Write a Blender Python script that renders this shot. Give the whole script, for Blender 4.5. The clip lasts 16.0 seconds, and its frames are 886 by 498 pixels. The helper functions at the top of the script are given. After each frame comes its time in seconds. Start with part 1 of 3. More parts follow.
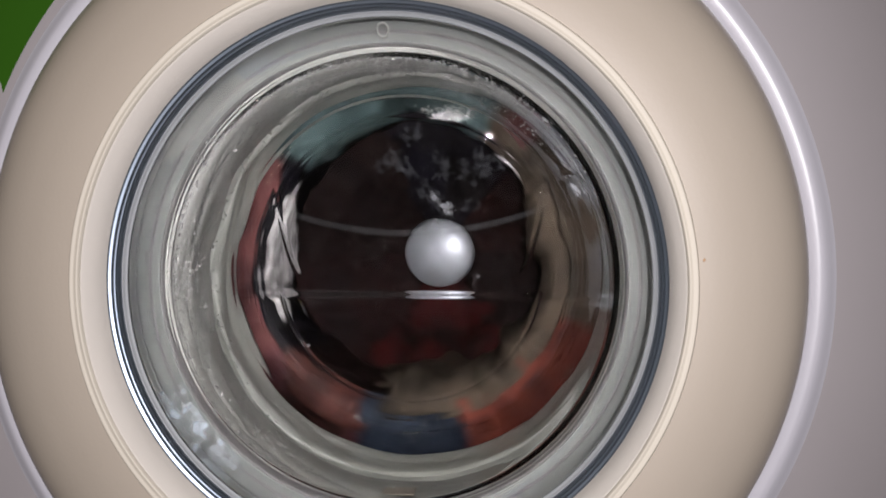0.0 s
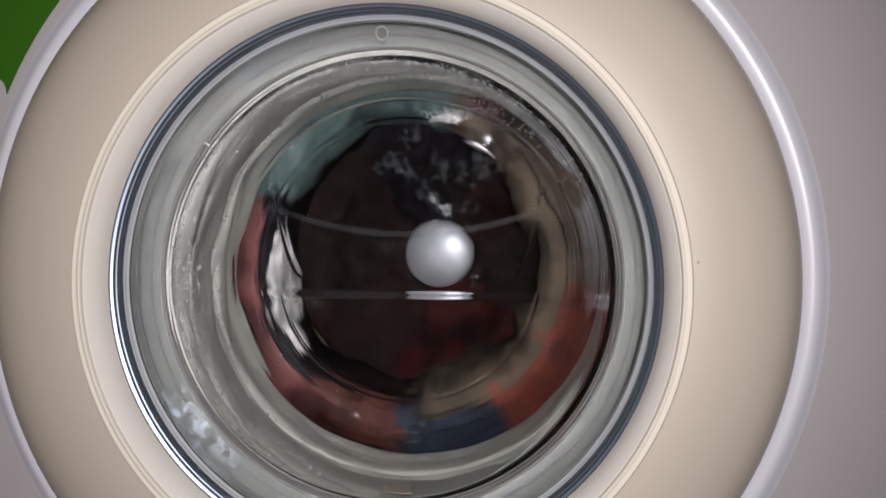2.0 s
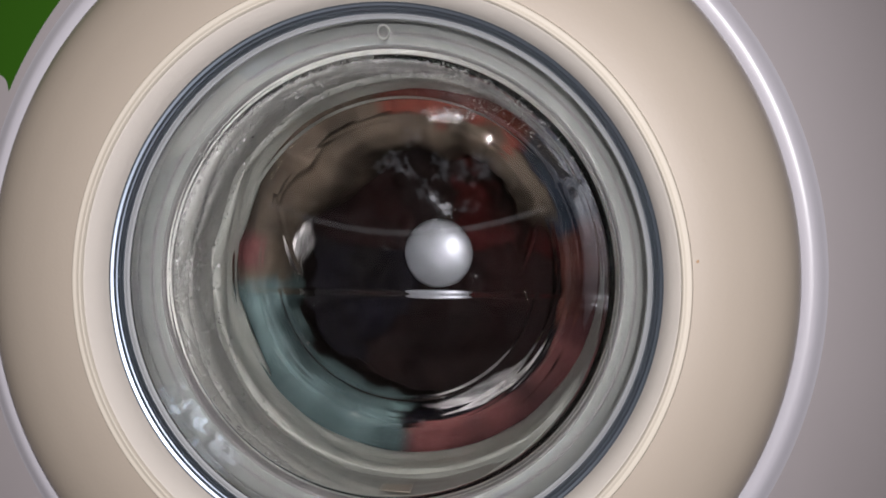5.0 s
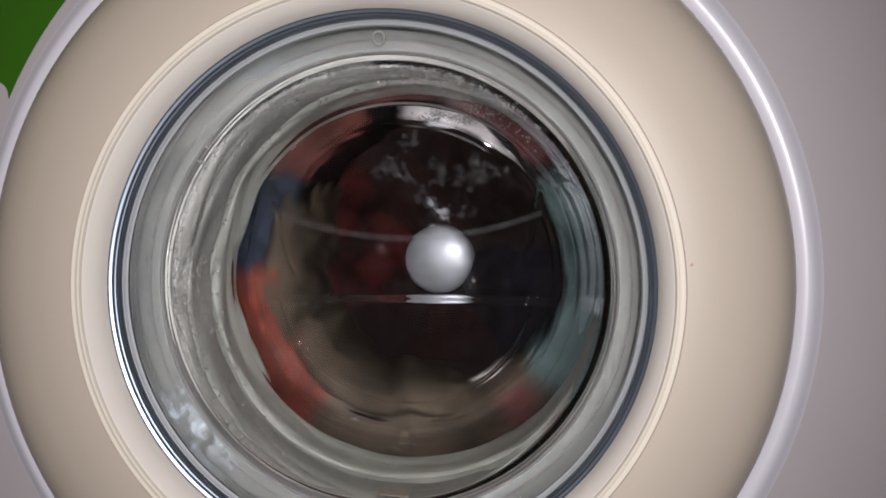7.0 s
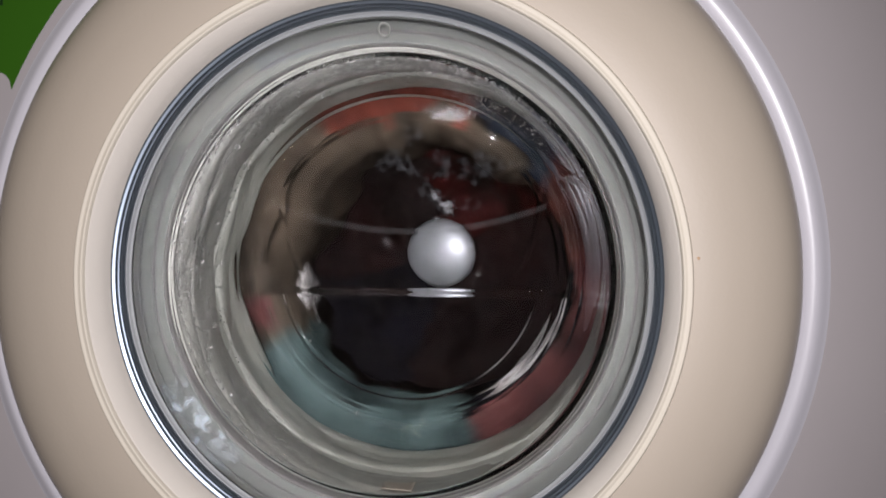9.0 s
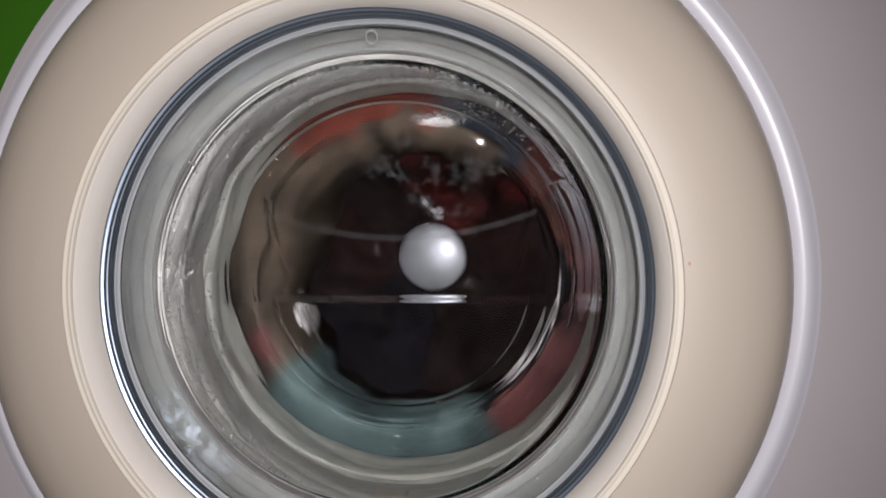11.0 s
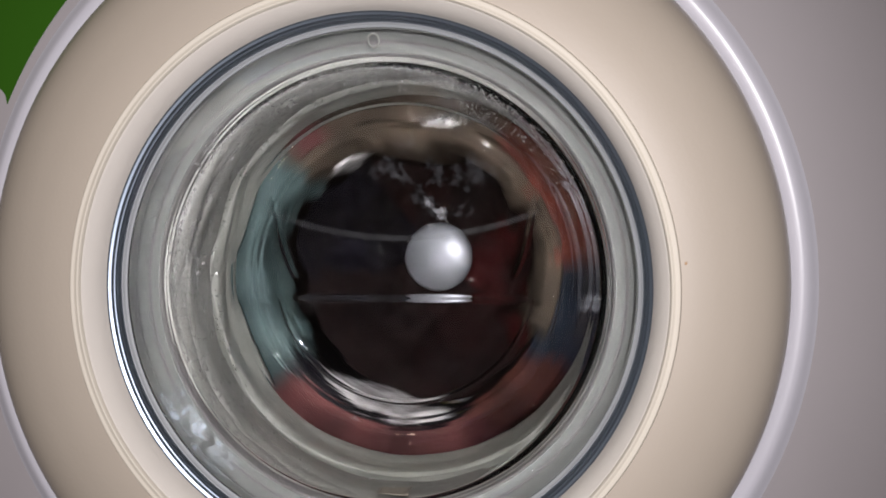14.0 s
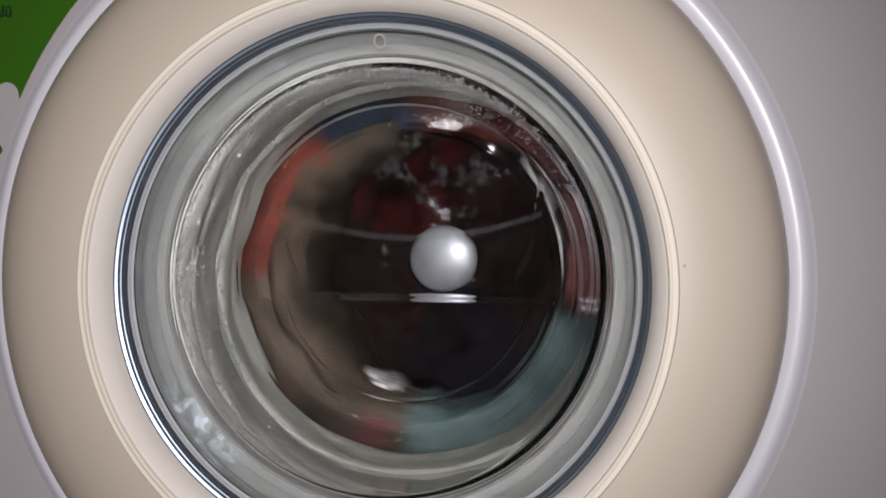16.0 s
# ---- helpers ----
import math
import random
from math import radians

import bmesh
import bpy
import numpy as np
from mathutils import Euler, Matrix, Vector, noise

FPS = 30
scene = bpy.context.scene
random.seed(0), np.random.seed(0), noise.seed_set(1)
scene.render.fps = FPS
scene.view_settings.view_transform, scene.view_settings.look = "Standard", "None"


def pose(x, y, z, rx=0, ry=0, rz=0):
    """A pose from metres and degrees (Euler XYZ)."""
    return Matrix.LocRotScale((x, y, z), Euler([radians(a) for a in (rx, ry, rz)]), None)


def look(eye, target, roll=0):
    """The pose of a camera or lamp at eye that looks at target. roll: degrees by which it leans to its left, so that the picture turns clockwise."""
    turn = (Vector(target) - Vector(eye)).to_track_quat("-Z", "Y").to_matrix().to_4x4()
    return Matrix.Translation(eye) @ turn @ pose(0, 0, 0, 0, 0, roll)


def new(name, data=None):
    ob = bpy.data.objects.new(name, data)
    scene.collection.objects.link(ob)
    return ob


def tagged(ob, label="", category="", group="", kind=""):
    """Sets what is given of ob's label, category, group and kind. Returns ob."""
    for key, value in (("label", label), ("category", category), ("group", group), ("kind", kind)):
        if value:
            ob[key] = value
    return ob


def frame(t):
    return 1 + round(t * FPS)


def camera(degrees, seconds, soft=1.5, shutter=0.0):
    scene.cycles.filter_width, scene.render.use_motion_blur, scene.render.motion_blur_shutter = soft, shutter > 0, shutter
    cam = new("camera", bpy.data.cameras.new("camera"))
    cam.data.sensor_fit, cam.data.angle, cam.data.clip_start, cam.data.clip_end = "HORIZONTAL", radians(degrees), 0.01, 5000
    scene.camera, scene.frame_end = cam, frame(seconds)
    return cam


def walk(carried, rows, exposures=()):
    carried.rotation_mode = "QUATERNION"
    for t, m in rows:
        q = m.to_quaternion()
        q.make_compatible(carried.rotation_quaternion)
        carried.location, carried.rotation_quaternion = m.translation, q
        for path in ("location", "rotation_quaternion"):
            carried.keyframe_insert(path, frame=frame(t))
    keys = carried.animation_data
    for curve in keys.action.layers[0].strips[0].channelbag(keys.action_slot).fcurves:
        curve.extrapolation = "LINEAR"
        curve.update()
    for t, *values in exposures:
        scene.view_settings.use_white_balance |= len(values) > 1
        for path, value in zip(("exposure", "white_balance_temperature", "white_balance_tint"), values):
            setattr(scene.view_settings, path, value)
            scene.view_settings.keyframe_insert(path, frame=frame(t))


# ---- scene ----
AX = 0.46          # height of the drum's axis above the floor
PANEL = 0.034      # the front panel's plane

# ---------------------------------------------------------------- camera
cam = camera(56.0, 16.0, soft=1.8, shutter=0.08)
PATH = [
    (0.0, 0.0769, -0.4614, 0.0416, 4.89, -2.42, 0.00),
    (0.5, 0.0788, -0.4628, 0.0441, 4.97, -2.54, 0.07),
    (1.0, 0.0776, -0.4636, 0.0454, 4.74, -2.67, 0.13),
    (1.5, 0.0803, -0.4681, 0.0422, 5.00, -2.21, -0.13),
    (2.0, 0.0808, -0.4666, 0.0428, 5.13, -2.44, -0.17),
    (2.5, 0.0790, -0.4633, 0.0412, 4.91, -2.45, -0.06),
    (3.0, 0.0794, -0.4639, 0.0406, 5.13, -2.52, -0.46),
    (3.5, 0.0794, -0.4616, 0.0372, 5.14, -2.26, -0.55),
    (4.0, 0.0779, -0.4637, 0.0385, 4.92, -2.33, -0.56),
    (6.5, 0.0854, -0.4705, 0.0413, 5.36, -2.02, -0.29),
    (7.0, 0.0867, -0.4698, 0.0392, 5.49, -1.82, -0.27),
    (7.5, 0.0868, -0.4684, 0.0414, 5.61, -2.15, -0.32),
    (8.0, 0.0843, -0.4689, 0.0380, 5.70, -2.12, -0.47),
    (8.5, 0.0812, -0.4664, 0.0367, 5.40, -2.13, -0.44),
    (9.0, 0.0828, -0.4679, 0.0378, 5.42, -2.15, -0.44),
    (9.5, 0.0827, -0.4653, 0.0397, 5.19, -2.26, -0.16),
    (12.0, 0.0867, -0.4663, 0.0453, 5.04, -2.26, 0.58),
    (12.5, 0.0911, -0.4666, 0.0462, 5.51, -2.33, 0.47),
    (13.0, 0.0878, -0.4704, 0.0433, 5.46, -2.18, 0.31),
    (13.5, 0.0893, -0.4710, 0.0432, 5.62, -2.16, 0.29),
    (14.0, 0.0918, -0.4721, 0.0427, 5.77, -2.17, 0.30),
    (14.5, 0.0965, -0.4730, 0.0478, 5.83, -2.41, 0.57),
    (15.0, 0.0950, -0.4721, 0.0466, 5.88, -2.43, 0.28),
    (15.5, 0.0965, -0.4761, 0.0418, 6.16, -2.01, -0.17),
    (16.0, 0.0971, -0.4775, 0.0392, 6.45, -1.82, -0.65),
]
walk(cam, [(t, pose(x, y, z + AX, 90 + pitch, roll, yaw)) for t, x, y, z, yaw, pitch, roll in PATH])

# ---------------------------------------------------------------- light
world = bpy.data.worlds.new("night")
world.use_nodes = True
world.node_tree.nodes["Background"].inputs["Color"].default_value = (0.5, 0.6, 0.8, 1)
world.node_tree.nodes["Background"].inputs["Strength"].default_value = 0.02
scene.world = world

torch = bpy.data.lights.new("torch", "SPOT")
torch.energy, torch.shadow_soft_size, torch.color = 11.9, 0.006, (1.0, 0.955, 0.985)
torch.spot_size, torch.spot_blend = radians(112), 1.0
new("torch", torch).matrix_world = look((0.098, -0.487, AX + 0.056), (-0.030, 0.0, AX + 0.008))

# unseen fill lamp overhead, added to warm the left of the door ring
lamp = bpy.data.lights.new("warm_fill", "AREA")
lamp.shape, lamp.size, lamp.energy, lamp.color = "DISK", 0.30, 2.4, (1.0, 0.88, 0.66)
new("warm_fill", lamp).matrix_world = look((-0.35, -1.0, 2.42), (-0.35, -1.0, 0))


# ---------------------------------------------------------------- materials
def mat(name, colour, rough=0.5, metal=0.0, second=None, scale=20.0, amount=0.5, bump=0.0, bump_scale=200.0, coat=0.0,
        speckle=0.0):
    m = bpy.data.materials.new(name)
    m.use_nodes = True
    nt = m.node_tree
    b = nt.nodes["Principled BSDF"]
    b.inputs["Roughness"].default_value = rough
    b.inputs["Metallic"].default_value = metal
    b.inputs["Coat Weight"].default_value = coat
    b.inputs["Coat Roughness"].default_value = 0.12
    co = nt.nodes.new("ShaderNodeTexCoord")
    n1 = nt.nodes.new("ShaderNodeTexNoise")
    n1.inputs["Scale"].default_value, n1.inputs["Detail"].default_value = scale, 6
    n1.inputs["Roughness"].default_value = 0.65
    nt.links.new(co.outputs["Object"], n1.inputs["Vector"])
    ramp = nt.nodes.new("ShaderNodeValToRGB")
    ramp.color_ramp.elements[0].position, ramp.color_ramp.elements[1].position = 0.5 - amount / 2, 0.5 + amount / 2
    ramp.color_ramp.elements[0].color = (*colour, 1)
    ramp.color_ramp.elements[1].color = (*(second or [c * 0.92 for c in colour]), 1)
    nt.links.new(n1.outputs["Fac"], ramp.inputs["Fac"])
    nt.links.new(ramp.outputs["Color"], b.inputs["Base Color"])
    if speckle:
        r = nt.nodes.new("ShaderNodeMapRange")
        r.inputs["To Min"].default_value, r.inputs["To Max"].default_value = rough - speckle, rough + speckle
        n3 = nt.nodes.new("ShaderNodeTexNoise")
        n3.inputs["Scale"].default_value = scale * 7
        nt.links.new(co.outputs["Object"], n3.inputs["Vector"])
        nt.links.new(n3.outputs["Fac"], r.inputs["Value"])
        nt.links.new(r.outputs["Result"], b.inputs["Roughness"])
    if bump:
        n2 = nt.nodes.new("ShaderNodeTexNoise")
        n2.inputs["Scale"].default_value, n2.inputs["Detail"].default_value = bump_scale, 4
        nt.links.new(co.outputs["Object"], n2.inputs["Vector"])
        bp = nt.nodes.new("ShaderNodeBump")
        bp.inputs["Strength"].default_value, bp.inputs["Distance"].default_value = bump, 0.002
        nt.links.new(n2.outputs["Fac"], bp.inputs["Height"])
        nt.links.new(bp.outputs["Normal"], b.inputs["Normal"])
    return m


def cloth(name, colour, second, scale=14.0, wet=0.7):
    """Wet fabric: patchy colour, a fine weave and small creases."""
    m = mat(name, colour, wet, 0.0, [c * 0.7 for c in second], scale * 1.5, 0.22, 0.9, 60.0)
    nt = m.node_tree
    b = nt.nodes["Principled BSDF"]
    b.inputs["Specular IOR Level"].default_value = 0.06
    co = nt.nodes["Texture Coordinate"]
    w = nt.nodes.new("ShaderNodeTexVoronoi")
    w.inputs["Scale"].default_value = 900
    nt.links.new(co.outputs["Object"], w.inputs["Vector"])
    b2 = nt.nodes.new("ShaderNodeBump")
    b2.inputs["Strength"].default_value, b2.inputs["Distance"].default_value = 0.25, 0.0006
    nt.links.new(w.outputs["Distance"], b2.inputs["Height"])
    nt.links.new(nt.nodes["Bump"].outputs["Normal"], b2.inputs["Normal"])
    nt.links.new(b2.outputs["Normal"], b.inputs["Normal"])
    return m


def clear(name, colour=(1, 1, 1), ior=1.5, rough=0.0, bump=0.0, bump_scale=30.0):
    m = bpy.data.materials.new(name)
    m.use_nodes = True
    b = m.node_tree.nodes["Principled BSDF"]
    b.inputs["Base Color"].default_value = (*colour, 1)
    b.inputs["Transmission Weight"].default_value = 1.0
    b.inputs["IOR"].default_value, b.inputs["Roughness"].default_value = ior, rough
    if bump:
        nt = m.node_tree
        co, n, bp = (nt.nodes.new(k) for k in ("ShaderNodeTexCoord", "ShaderNodeTexNoise", "ShaderNodeBump"))
        n.inputs["Scale"].default_value = bump_scale
        bp.inputs["Strength"].default_value, bp.inputs["Distance"].default_value = bump, 0.001
        nt.links.new(co.outputs["Object"], n.inputs["Vector"])
        nt.links.new(n.outputs["Fac"], bp.inputs["Height"])
        nt.links.new(bp.outputs["Normal"], b.inputs["Normal"])
    return m


WHITE = mat("white_enamel", (0.47, 0.435, 0.445), 0.36, 0, (0.44, 0.405, 0.415), 6, 0.6, 0.03, 260, 0.2)
BEAD = mat("white_plastic", (0.67, 0.655, 0.71), 0.30, 0, (0.64, 0.625, 0.68), 12, 0.6, 0.02, 200)
BEIGE = mat("beige_plastic", (0.555, 0.482, 0.398), 0.45, 0, (0.528, 0.457, 0.377), 9, 0.6, 0.05, 420, 1.0)
BEIGE.node_tree.nodes["Principled BSDF"].inputs["Coat Roughness"].default_value = 0.42
CREAM = mat("cream_plastic", (0.70, 0.64, 0.54), 0.55, 0, (0.67, 0.61, 0.515), 14, 0.6, 0.04, 300)
PALE = mat("pale_plastic", (0.79, 0.735, 0.668), 0.42, 0, (0.76, 0.71, 0.645), 14, 0.6, 0.04, 300, 0.5)
GASKET = mat("grey_gasket", (0.36, 0.375, 0.39), 0.5, 0, (0.30, 0.315, 0.33), 30, 0.5, 0.1, 150)
CHROME = mat("polished_edge", (0.30, 0.34, 0.41), 0.35, 0.95, (0.26, 0.32, 0.385), 10, 0.6, 0.02, 60)
RUBBER = mat("grey_rubber", (0.235, 0.235, 0.215), 0.45, 0, (0.15, 0.152, 0.14), 26, 0.5, 0.30, 120, speckle=0.12)
LIP = mat("pale_grey_rubber", (0.33, 0.338, 0.305), 0.46, 0, (0.225, 0.232, 0.208), 34, 0.5, 0.45, 140, speckle=0.2)
LINER = mat("grey_liner", (0.135, 0.142, 0.133), 0.85, 0, (0.112, 0.118, 0.112), 14, 0.5, 0.10, 60)
DARKSEAM = mat("dark_rubber", (0.115, 0.108, 0.105), 0.8, 0, (0.085, 0.083, 0.083), 30, 0.5, 0.2, 120)
GLASS = clear("door_glass", (0.985, 0.992, 0.99), 1.5, 0.012, 0.02, 16)
WATER = clear("water", (1, 1, 1), 1.38, 0.12)
STEEL = mat("stainless_steel", (0.42, 0.42, 0.43), 0.32, 1.0, (0.36, 0.36, 0.37), 30, 0.6, 0.05, 150)
HUB = mat("grey_hub", (0.25, 0.26, 0.29), 0.31, 0.55, (0.15, 0.157, 0.17), 55, 0.6, 0.06, 120)
GREEN = mat("green_print", (0.035, 0.13, 0.005), 0.45, 0, (0.032, 0.12, 0.005), 20, 0.6)
INK = mat("dark_green_ink", (0.008, 0.035, 0.006), 0.5)
RUST = mat("rust_speck", (0.50, 0.33, 0.20), 0.6, 0, (0.45, 0.29, 0.17), 300)
REFLECTED = mat("pinkish_reflection", (0.25, 0.215, 0.175), 0.6, 0, (0.21, 0.185, 0.155), 60)
PLASTER = mat("painted_plaster", (0.45, 0.44, 0.42), 0.8, 0, (0.40, 0.39, 0.37), 3, 0.6, 0.2, 80)
TILE = mat("floor_tile", (0.30, 0.27, 0.24), 0.4, 0, (0.25, 0.22, 0.20), 5, 0.6, 0.1, 60)
CEIL = mat("ceiling_paint", (0.60, 0.59, 0.57), 0.85, 0, (0.56, 0.55, 0.53), 3, 0.6, 0.2, 90)
GLOW = bpy.data.materials.new("lamp_glow")
GLOW.use_nodes = True
GLOW.node_tree.nodes["Principled BSDF"].inputs["Emission Color"].default_value = (0.86, 0.92, 1, 1)
GLOW.node_tree.nodes["Principled BSDF"].inputs["Emission Strength"].default_value = 1.0

TEAL = cloth("teal_cotton", (0.074, 0.108, 0.108), (0.040, 0.064, 0.066))
BROWN = cloth("taupe_cotton", (0.054, 0.041, 0.030), (0.026, 0.020, 0.015))
ORANGE = cloth("orange_red_cotton", (0.104, 0.023, 0.014), (0.048, 0.013, 0.010))
NAVY = cloth("navy_cotton", (0.012, 0.017, 0.028), (0.006, 0.009, 0.016))
MAROON = cloth("maroon_cotton", (0.044, 0.013, 0.014), (0.020, 0.008, 0.009))
ROSE = cloth("rose_cotton", (0.088, 0.032, 0.031), (0.042, 0.017, 0.018))
RUSSET = cloth("russet_cotton", (0.080, 0.026, 0.020), (0.034, 0.011, 0.009))
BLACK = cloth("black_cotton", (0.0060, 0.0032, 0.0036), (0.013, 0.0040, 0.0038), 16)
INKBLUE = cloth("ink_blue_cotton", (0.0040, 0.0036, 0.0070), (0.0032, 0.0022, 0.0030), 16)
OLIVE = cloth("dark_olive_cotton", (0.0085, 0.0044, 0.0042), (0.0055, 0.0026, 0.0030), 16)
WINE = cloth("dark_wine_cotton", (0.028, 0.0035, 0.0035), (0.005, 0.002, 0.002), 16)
WHITECLOTH = cloth("white_cotton", (0.58, 0.56, 0.56), (0.16, 0.15, 0.15), 26)
YELLOW = cloth("pale_yellow_cotton", (0.30, 0.27, 0.10), (0.20, 0.17, 0.07), 40)


# ---------------------------------------------------------------- mesh helpers
def mesh_object(name, verts, faces, material, parent=None, label="", smooth=True):
    me = bpy.data.meshes.new(name)
    me.from_pydata([tuple(v) for v in verts], [], faces)
    me.validate()
    bm = bmesh.new()
    bm.from_mesh(me)
    bmesh.ops.recalc_face_normals(bm, faces=bm.faces)
    bm.to_mesh(me)
    bm.free()
    if smooth:
        me.polygons.foreach_set("use_smooth", [True] * len(me.polygons))
    me.materials.append(material)
    ob = new(name, me)
    if parent:
        ob.parent = parent
    if label:
        tagged(ob, label=label)
    return ob


def part(name, bm, material, parent=None, label=""):
    me = bpy.data.meshes.new(name)
    bm.to_mesh(me)
    bm.free()
    me.materials.append(material)
    ob = new(name, me)
    if parent:
        ob.parent = parent
    if label:
        tagged(ob, label=label)
    return ob


def soften(points, rounds=2):
    """Rounds a profile's corners (corner cutting); the ends stay."""
    for _ in range(rounds):
        out = [points[0]]
        for a, b in zip(points, points[1:]):
            out.append(tuple(0.75 * p + 0.25 * q for p, q in zip(a, b)))
            out.append(tuple(0.25 * p + 0.75 * q for p, q in zip(a, b)))
        out.append(points[-1])
        points = out
    return points


def lathe(profile, n=192, shift=None):
    """Vertices and faces of a profile of (depth, radius) turned round the drum's axis; a ring closed along its profile
    has the first point again at its end. shift(angle, i) gives what is added to depth and radius."""
    closed = profile[0] == profile[-1]
    pts = profile[:-1] if closed else profile
    k = len(pts)
    verts = []
    for j in range(n):
        a = 2 * math.pi * j / n
        for i, (y, r) in enumerate(pts):
            dy, dr = shift(a, i) if shift else (0, 0)
            verts.append(((r + dr) * math.sin(a), y + dy, (r + dr) * math.cos(a)))
    faces = []
    for j in range(n):
        for i in range(k if closed else k - 1):
            i2, j2 = (i + 1) % k, (j + 1) % n
            faces.append((j * k + i, j * k + i2, j2 * k + i2, j2 * k + i))
    return verts, faces


def ring(name, profile, material, parent=None, label="", rounds=2, n=192, shift=None, thick=0.003):
    """A turned ring: its visible profile, softened, backed by the same line moved back."""
    front = soften(profile, rounds)
    back = [(y + thick, r) for y, r in reversed(front)]
    return mesh_object(name, *lathe(front + back + [front[0]], n, shift), material, parent, label)


def box(name, size, at, material, parent=None, label="", bevel=0.004):
    bm = bmesh.new()
    bmesh.ops.create_cube(bm, size=1, matrix=Matrix.Translation(at) @ Matrix.Diagonal((*size, 1)))
    if bevel:
        bmesh.ops.bevel(bm, geom=bm.edges[:], offset=bevel, segments=2, affect="EDGES")
    return part(name, bm, material, parent, label)


# ---------------------------------------------------------------- room
def structure(name, size, at, material):
    return tagged(box(name, size, at, material, bevel=0), name.replace("_", " "), name.split("_")[0], kind="structure")


def room():
    structure("floor", (3.2, 3.4, 0.1), (0, -0.9, -0.05), TILE)
    structure("ceiling", (3.2, 3.4, 0.1), (0, -0.9, 2.55), CEIL)
    structure("wall_north", (3.2, 0.1, 2.5), (0, 0.75, 1.25), PLASTER)
    structure("wall_south", (3.2, 0.1, 2.5), (0, -2.55, 1.25), PLASTER)
    structure("wall_west", (0.1, 3.2, 2.5), (-1.55, -0.9, 1.25), PLASTER)
    structure("wall_east", (0.1, 3.2, 2.5), (1.55, -0.9, 1.25), PLASTER)


room()

# ---------------------------------------------------------------- washing machine
BASE_Y = 0.32
machine = tagged(new("washing_machine"), "white front-loading washing machine with a beige porthole door, spinning", "washing machine")
machine.location = (0, BASE_Y, 0)


def held(ob):
    """Sets a part that was modelled round the drum's axis into the machine."""
    ob.location = (0, -BASE_Y, AX)
    return ob


def front_panel():
    """A sheet with a round hole; its face lies in the plane PANEL."""
    hx, lo, hi, r = 0.312, 0.06, 0.845, 0.2565
    n = 192
    verts, faces = [], []
    for j in range(n):
        a = 2 * math.pi * j / n
        s, c = math.sin(a), math.cos(a)
        f = min(hx / max(abs(s), 1e-6), ((hi - AX) if c > 0 else (AX - lo)) / max(abs(c), 1e-6))
        for rr, y in ((r, PANEL + 0.02), (r, PANEL), (0.275, PANEL), (f - 0.004, PANEL), (f, PANEL + 0.004), (f, PANEL + 0.03)):
            verts.append((rr * s, y, rr * c))
    for j in range(n):
        j2 = (j + 1) % n
        for i in range(5):
            faces.append((j * 6 + i, j * 6 + i + 1, j2 * 6 + i + 1, j2 * 6 + i))
    return held(mesh_object("front_panel", verts, faces, WHITE, machine, smooth=False))


front_panel()
held(ring("surround_bead", [(PANEL + 0.010, 0.2444), (PANEL + 0.0012, 0.2446), (PANEL - 0.0001, 0.2460), (PANEL - 0.0013, 0.2480), (PANEL - 0.0024, 0.2505),
                            (PANEL - 0.0030, 0.2525), (PANEL - 0.0031, 0.2545), (PANEL - 0.0022, 0.2570), (PANEL - 0.0006, 0.2600), (PANEL + 0.0002, 0.2622)], BEAD, machine,
          "glossy white raised bead round the door", 3))
for sx in (-1, 1):
    box("side_panel", (0.006, 0.50, 0.79), (sx * 0.310, PANEL + 0.285 - BASE_Y, 0.452), WHITE, machine)
box("back_panel", (0.61, 0.004, 0.78), (0, 0.57 - BASE_Y, 0.452), WHITE, machine, bevel=0.001)
box("top_panel", (0.626, 0.56, 0.03), (0, 0.305 - BASE_Y, 0.862), WHITE, machine)
box("plinth", (0.616, 0.50, 0.055), (0, 0.30 - BASE_Y, 0.0325), WHITE, machine)

# the door: beige dished ring, cream ridges, pale slope, polished edge, glass bowl
door = held(ring("door", [(PANEL + 0.012, 0.2436), (0.028, 0.2440), (0.0215, 0.2425), (0.0110, 0.2375), (0.0032, 0.2285),
                          (-0.0026, 0.2140), (-0.0060, 0.1980), (-0.0074, 0.1865), (-0.0079, 0.1752)], BEIGE, machine, "beige plastic door ring", 3,
                 thick=0.004))
ring("ridge", [(-0.0070, 0.1762), (-0.0082, 0.1757), (-0.0098, 0.1750), (-0.0100, 0.1742), (-0.0096, 0.1732), (-0.0094, 0.1724), (-0.0096, 0.1716),
               (-0.0099, 0.1708), (-0.0094, 0.1701), (-0.0080, 0.1697), (-0.0066, 0.1695)], CREAM, door, "cream raised double ridge", 2, thick=0.002)
ring("slope", [(-0.0072, 0.1698), (-0.0064, 0.1690), (-0.0010, 0.1663), (0.0045, 0.1645), (0.0108, 0.1635), (0.0120, 0.1633)], PALE, door, "pale plastic slope round the glass")
ring("polished_edge", [(0.0112, 0.1645), (0.0113, 0.1634), (0.0117, 0.1633), (0.0123, 0.16325), (0.0133, 0.1613), (0.0137, 0.1612), (0.0149, 0.1611),
                       (0.0156, 0.1599), (0.0160, 0.1598), (0.0172, 0.1597), (0.0176, 0.1592), (0.0205, 0.1590)], CHROME, door,
     "polished stepped rim of the glass", 2, thick=0.0012)
ring("gasket", [(0.0235, 0.1640), (0.0222, 0.1606), (0.0226, 0.1588), (0.0240, 0.1582), (0.0246, 0.1568)], GASKET, door, "grey gasket round the glass", 1, thick=0.0012)
